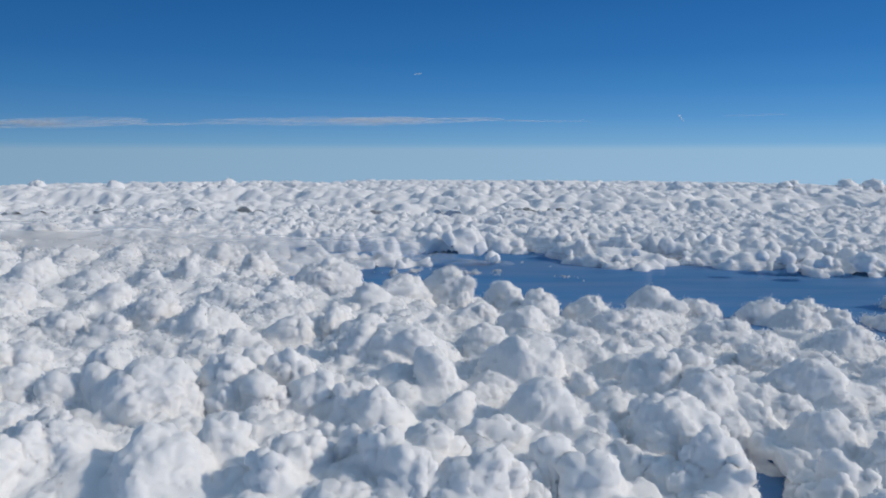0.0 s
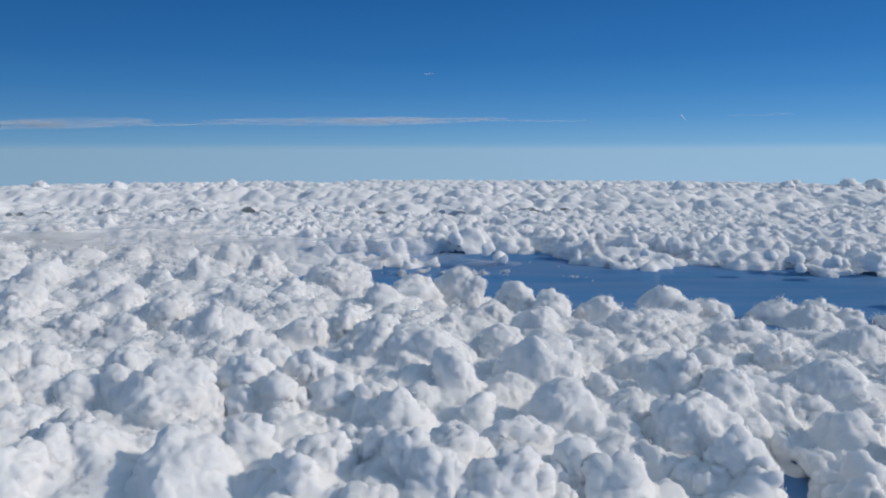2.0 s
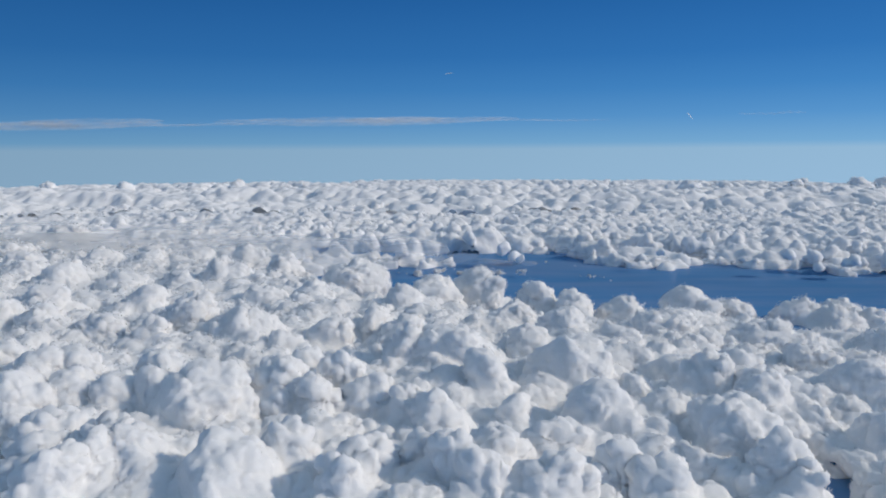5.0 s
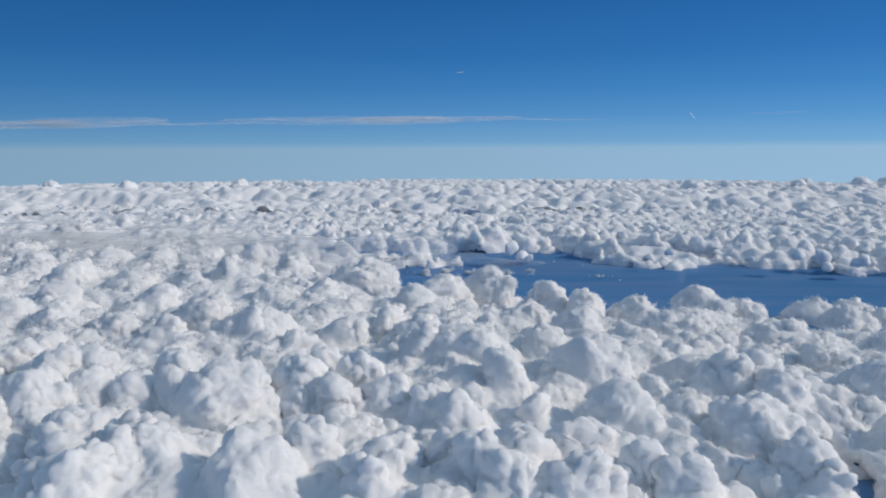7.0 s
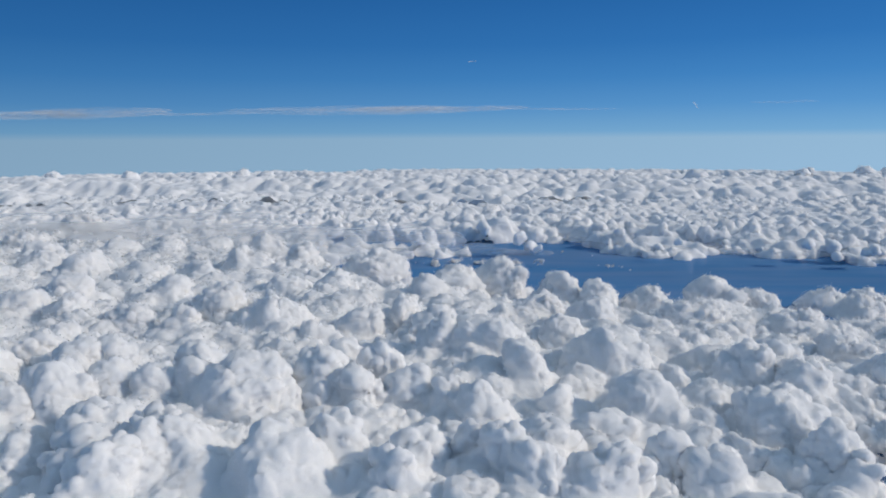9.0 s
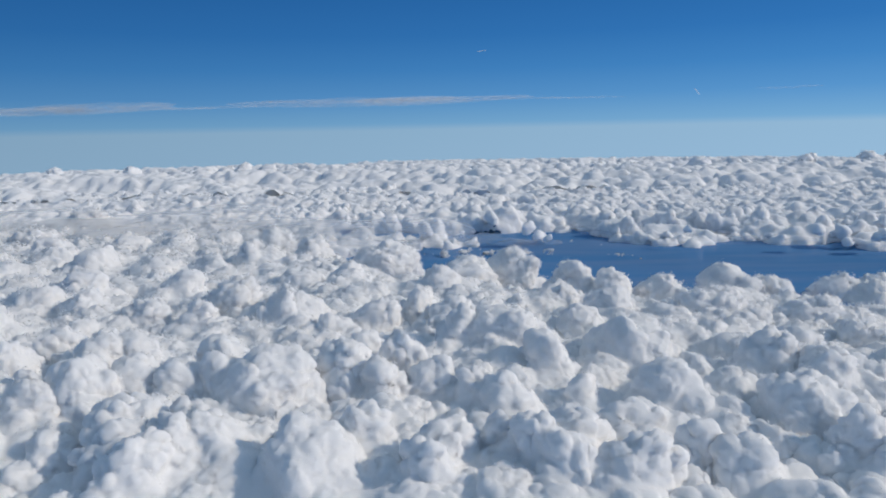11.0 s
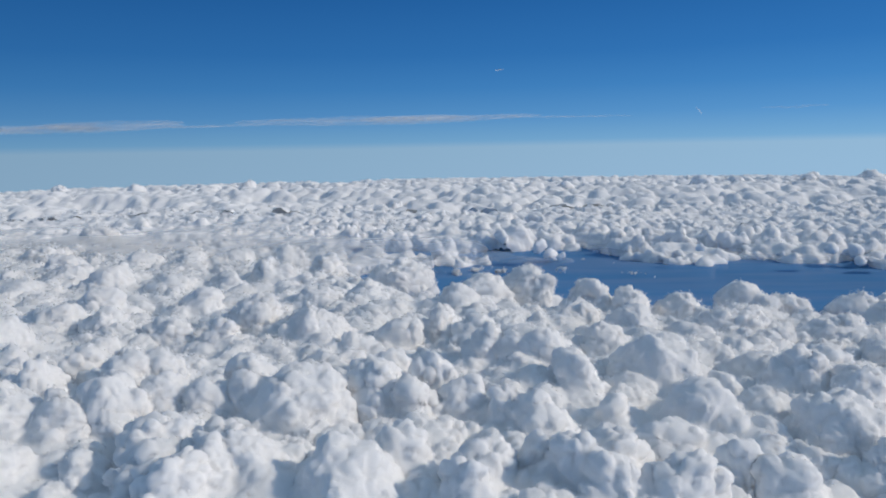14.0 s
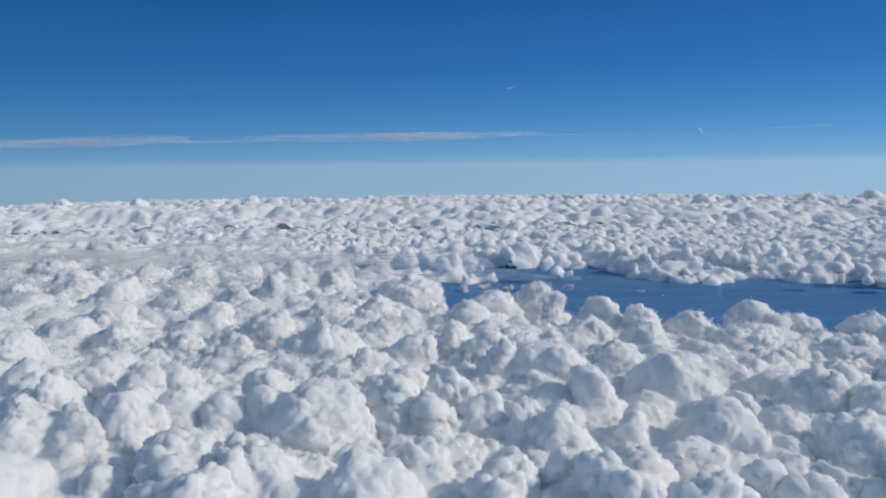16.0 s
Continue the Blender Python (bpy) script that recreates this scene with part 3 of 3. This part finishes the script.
distant_cumulus(241, 1842, 56, 26.2)
distant_cumulus(523, 2277, 47, 25.9)
bank(DISTANT, [], [], ((1500, 4000, 5.0),), ((24.0, 12.0), (12.0, 6.0)), CLOUD_FAR, "towers of the distant deck",
     (36, 30, "white cumulus tower standing out at the horizon"), (0.6, 0.0008, 0.001, FRINGE), 3)

# ---- torn scraps of cloud adrift over the gap ----
SCRAPS = []


def scrap_cloud(x, y, z, r):
    SCRAPS.append((x, y, z, r))




scrap_cloud(118, 668, 58.8, 4.9)
scrap_cloud(126, 630, 61.9, 2.1)
scrap_cloud(59, 590, 61.4, 2.9)
scrap_cloud(29, 700, 55.8, 7.9)
scrap_cloud(12, 697, 56.9, 6.7)
scrap_cloud(-5, 701, 56.8, 6.8)
scrap_cloud(52, 682, 59.4, 4.4)
scrap_cloud(-91, 778, 56.7, 6.3)
scrap_cloud(-66, 767, 57.6, 5.5)
scrap_cloud(-28, 717, 55.4, 8.1)
scrap_cloud(-50, 695, 56.9, 6.7)
scrap_cloud(224, 792, 58.2, 4.6)
scrap_cloud(254, 779, 58.1, 4.6)
scrap_cloud(274, 783, 59.4, 3.3)
scrap_cloud(169, 681, 61.9, 1.7)
scrap_cloud(136, 919, 58.2, 3.7)
scrap_cloud(-101, 751, 57.1, 6.1)
scrap_cloud(-125, 753, 55.8, 7.3)
scrap_cloud(84, 736, 60.9, 2.4)
scrap_cloud(-154, 814, 56.0, 6.6)
scrap_cloud(109, 711, 61.8, 1.7)


def scrap_heap(x, y, z, r):
    """A flat, ragged little drift of balls, longer than it is deep."""
    rng = random.Random(int(x * 31 + y))
    got = []
    for _ in range(22):
        u = rng.gauss(0, 0.5)
        got.append((x + u * r * 1.7, y + rng.gauss(0, 0.5) * r, z + rng.uniform(-0.2, 0.15) * r, r * rng.uniform(0.1, 0.3) * max(0.3, 1 - abs(u))))
    return got


for x, y, z, r in SCRAPS:
    cumulus("cloud_scrap", (x, y, z), [billows(scrap_heap(x, y, z, r), 0.6, 0, ((2.6, 1.0),))], CLOUD_NEAR, "small torn white scrap of cloud adrift over the blue gap",
            "cloud scraps over the gap", (4.0, 0.5, 1.2, FRINGE))


# ---- high streaks, trails and the veil: thin wisps that let the sky through ----
def wisp_material(name, cover, stretch):
    m, n, l, b = node_material(name)
    n.remove(b)
    matt, soft, both, clear, veil = (n.new("ShaderNode" + k) for k in ("BsdfDiffuse", "BsdfTranslucent", "MixShader", "BsdfTransparent", "MixShader"))
    matt.inputs[0].default_value = soft.inputs[0].default_value = (0.95, 0.95, 0.95, 1)
    geo, move, torn, gaps = n.new("ShaderNodeNewGeometry"), n.new("ShaderNodeMapping"), n.new("ShaderNodeTexNoise"), n.new("ShaderNodeMapRange")
    move.inputs["Scale"].default_value = stretch
    torn.inputs["Scale"].default_value, torn.inputs["Detail"].default_value = 1.0, 4.0
    gaps.inputs["From Min"].default_value, gaps.inputs["From Max"].default_value = 0.3, 0.7
    gaps.inputs["To Min"].default_value, gaps.inputs["To Max"].default_value = cover * 0.3, cover * 1.5
    l.new(geo.outputs["Position"], move.inputs["Vector"])
    l.new(move.outputs[0], torn.inputs["Vector"])
    l.new(torn.outputs["Fac"], gaps.inputs["Value"])
    l.new(gaps.outputs[0], veil.inputs[0])
    l.new(matt.outputs[0], both.inputs[1])
    l.new(soft.outputs[0], both.inputs[2])
    l.new(clear.outputs[0], veil.inputs[1])
    l.new(both.outputs[0], veil.inputs[2])
    l.new(veil.outputs[0], n["Material Output"].inputs["Surface"])
    return m


STREAK = wisp_material("streak_wisps", 0.14, (0.012, 0.03, 0.12))
FAINT = wisp_material("faint_wisps", 0.06, (0.012, 0.03, 0.12))
FOOT = wisp_material("foot_mist", 0.2, (0.03, 0.03, 0.05))
VEIL = wisp_material("veil_mist", 0.26, (0.012, 0.012, 0.05))
TRAIL = wisp_material("trail_ice", 0.4, (0.05, 0.05, 0.05))


def lens(x, y, z, lx, ly, lz, turn=0.0, cap=False):
    """One drawn-out rounded wisp: half lengths along, across and up; turned about the view's way; cap: its upper side alone."""
    bm = bmesh.new()
    bmesh.ops.create_icosphere(bm, subdivisions=4, radius=1.0)
    v, f = np.array([list(q.co) for q in bm.verts]), np.array([[q.index for q in g.verts] for g in bm.faces])
    bm.free()
    if cap:
        f = f[v[f, 2].min(1) > -0.05]
    v = v * np.array([lx, ly, lz])
    v = v + drift(v + np.array([x, y, z]), max(lx * 0.3, 0.3), 5) * np.array([lx * 0.1, ly * 0.25, lz * 0.4])
    me = mesh_of("wisp", v @ np.array(Matrix.Rotation(radians(turn), 3, 'Y')).T, f)
    return me


def wisps(name, lenses, material, label, category, group="", cap=False):
    """A thing of several thin wisps, each a part of it."""
    mid = Vector(lenses[0][:3])
    ob = tagged(new(name), label, category, group)
    ob.location = mid
    for q in lenses:
        me = lens(*q, cap=cap)
        me.materials.append(material)
        piece = new("wisp", me)
        piece.parent = ob
        piece.location = Vector(q[:3]) - mid
    return ob


def streak(name, x0, x1, z0, z1, y, tall, count, label, seed, material=None):
    """A long flat streak drawn out along x."""
    rng = random.Random(seed)
    got = []
    for i in range(count):
        u = (i + rng.uniform(0, 1)) / count
        long = (x1 - x0) * rng.uniform(0.22, 0.4)
        at = min(max(x0 + (x1 - x0) * u, x0 + long), x1 - long)
        got.append((at, y + rng.uniform(-15, 15), z0 + (z1 - z0) * u + rng.uniform(-0.3, 0.3) * tall, long, 9, tall * rng.uniform(0.35, 0.7)))
    wisps(name, got, material or STREAK, label, "streak cloud", "high streak clouds")


streak("streak_cloud", -960, -498, 225, 228, 1218, 13.0, 5, "long thin pale streak cloud high over the deck", 1)
streak("streak_cloud", -400, 120, 228, 230, 1222, 9.0, 4, "long thin white streak cloud with a bright core", 2)
streak("streak_cloud", -540, -360, 222, 224, 1216, 3.0, 3, "faint thread of streak cloud between two brighter streaks", 3)
streak("streak_cloud", 60, 260, 229, 227, 1216, 2.4, 2, "faint tapering tail of streak cloud", 4)
streak("streak_cloud", 470, 580, 236, 238, 1218, 2.4, 2, "faint short smear of streak cloud", 5, FAINT)
wisps("vapour_trail", [(-18, 524, 231, 3.2, 0.4, 0.32, -8)], TRAIL, "short faint white vapour trail in the deep blue sky", "vapour trail", "vapour trails")
wisps("vapour_trail", [(1004, 3048, 318, 15, 2.4, 1.9, 50), (996, 3048, 328, 9, 2.4, 1.7, 35)], TRAIL, "short bright slanting vapour trail low in the sky", "vapour trail", "vapour trails")
rng = random.Random(12)
wisps("mist_veil", [(-600 + 75 * i + rng.uniform(-20, 20), 690 + 130 * rng.random(), 82 + rng.uniform(-4, 6), rng.uniform(80, 130), rng.uniform(60, 110), rng.uniform(7, 12)) for i in range(7)], VEIL, "soft white veil of mist spread over the cloud deck", "mist", cap=True)

# low torn mist along the foot of the far bank
rng = random.Random(21)
for i in range(16):
    x = -170 + 36 * i + rng.uniform(-14, 14)
    wisps("mist_wisp", [(x, float(far_edge(x)) + rng.uniform(30, 70), 57 + rng.uniform(0, 3), rng.uniform(18, 40), rng.uniform(9, 22), rng.uniform(2, 4)),
                        (x + rng.uniform(-20, 20), float(far_edge(x)) + rng.uniform(40, 80), 58 + rng.uniform(0, 4), rng.uniform(12, 24), rng.uniform(8, 16), rng.uniform(2, 4))],
          FOOT, "thin torn mist trailing from the foot of the far bank", "mist", "mist along the far bank", True)
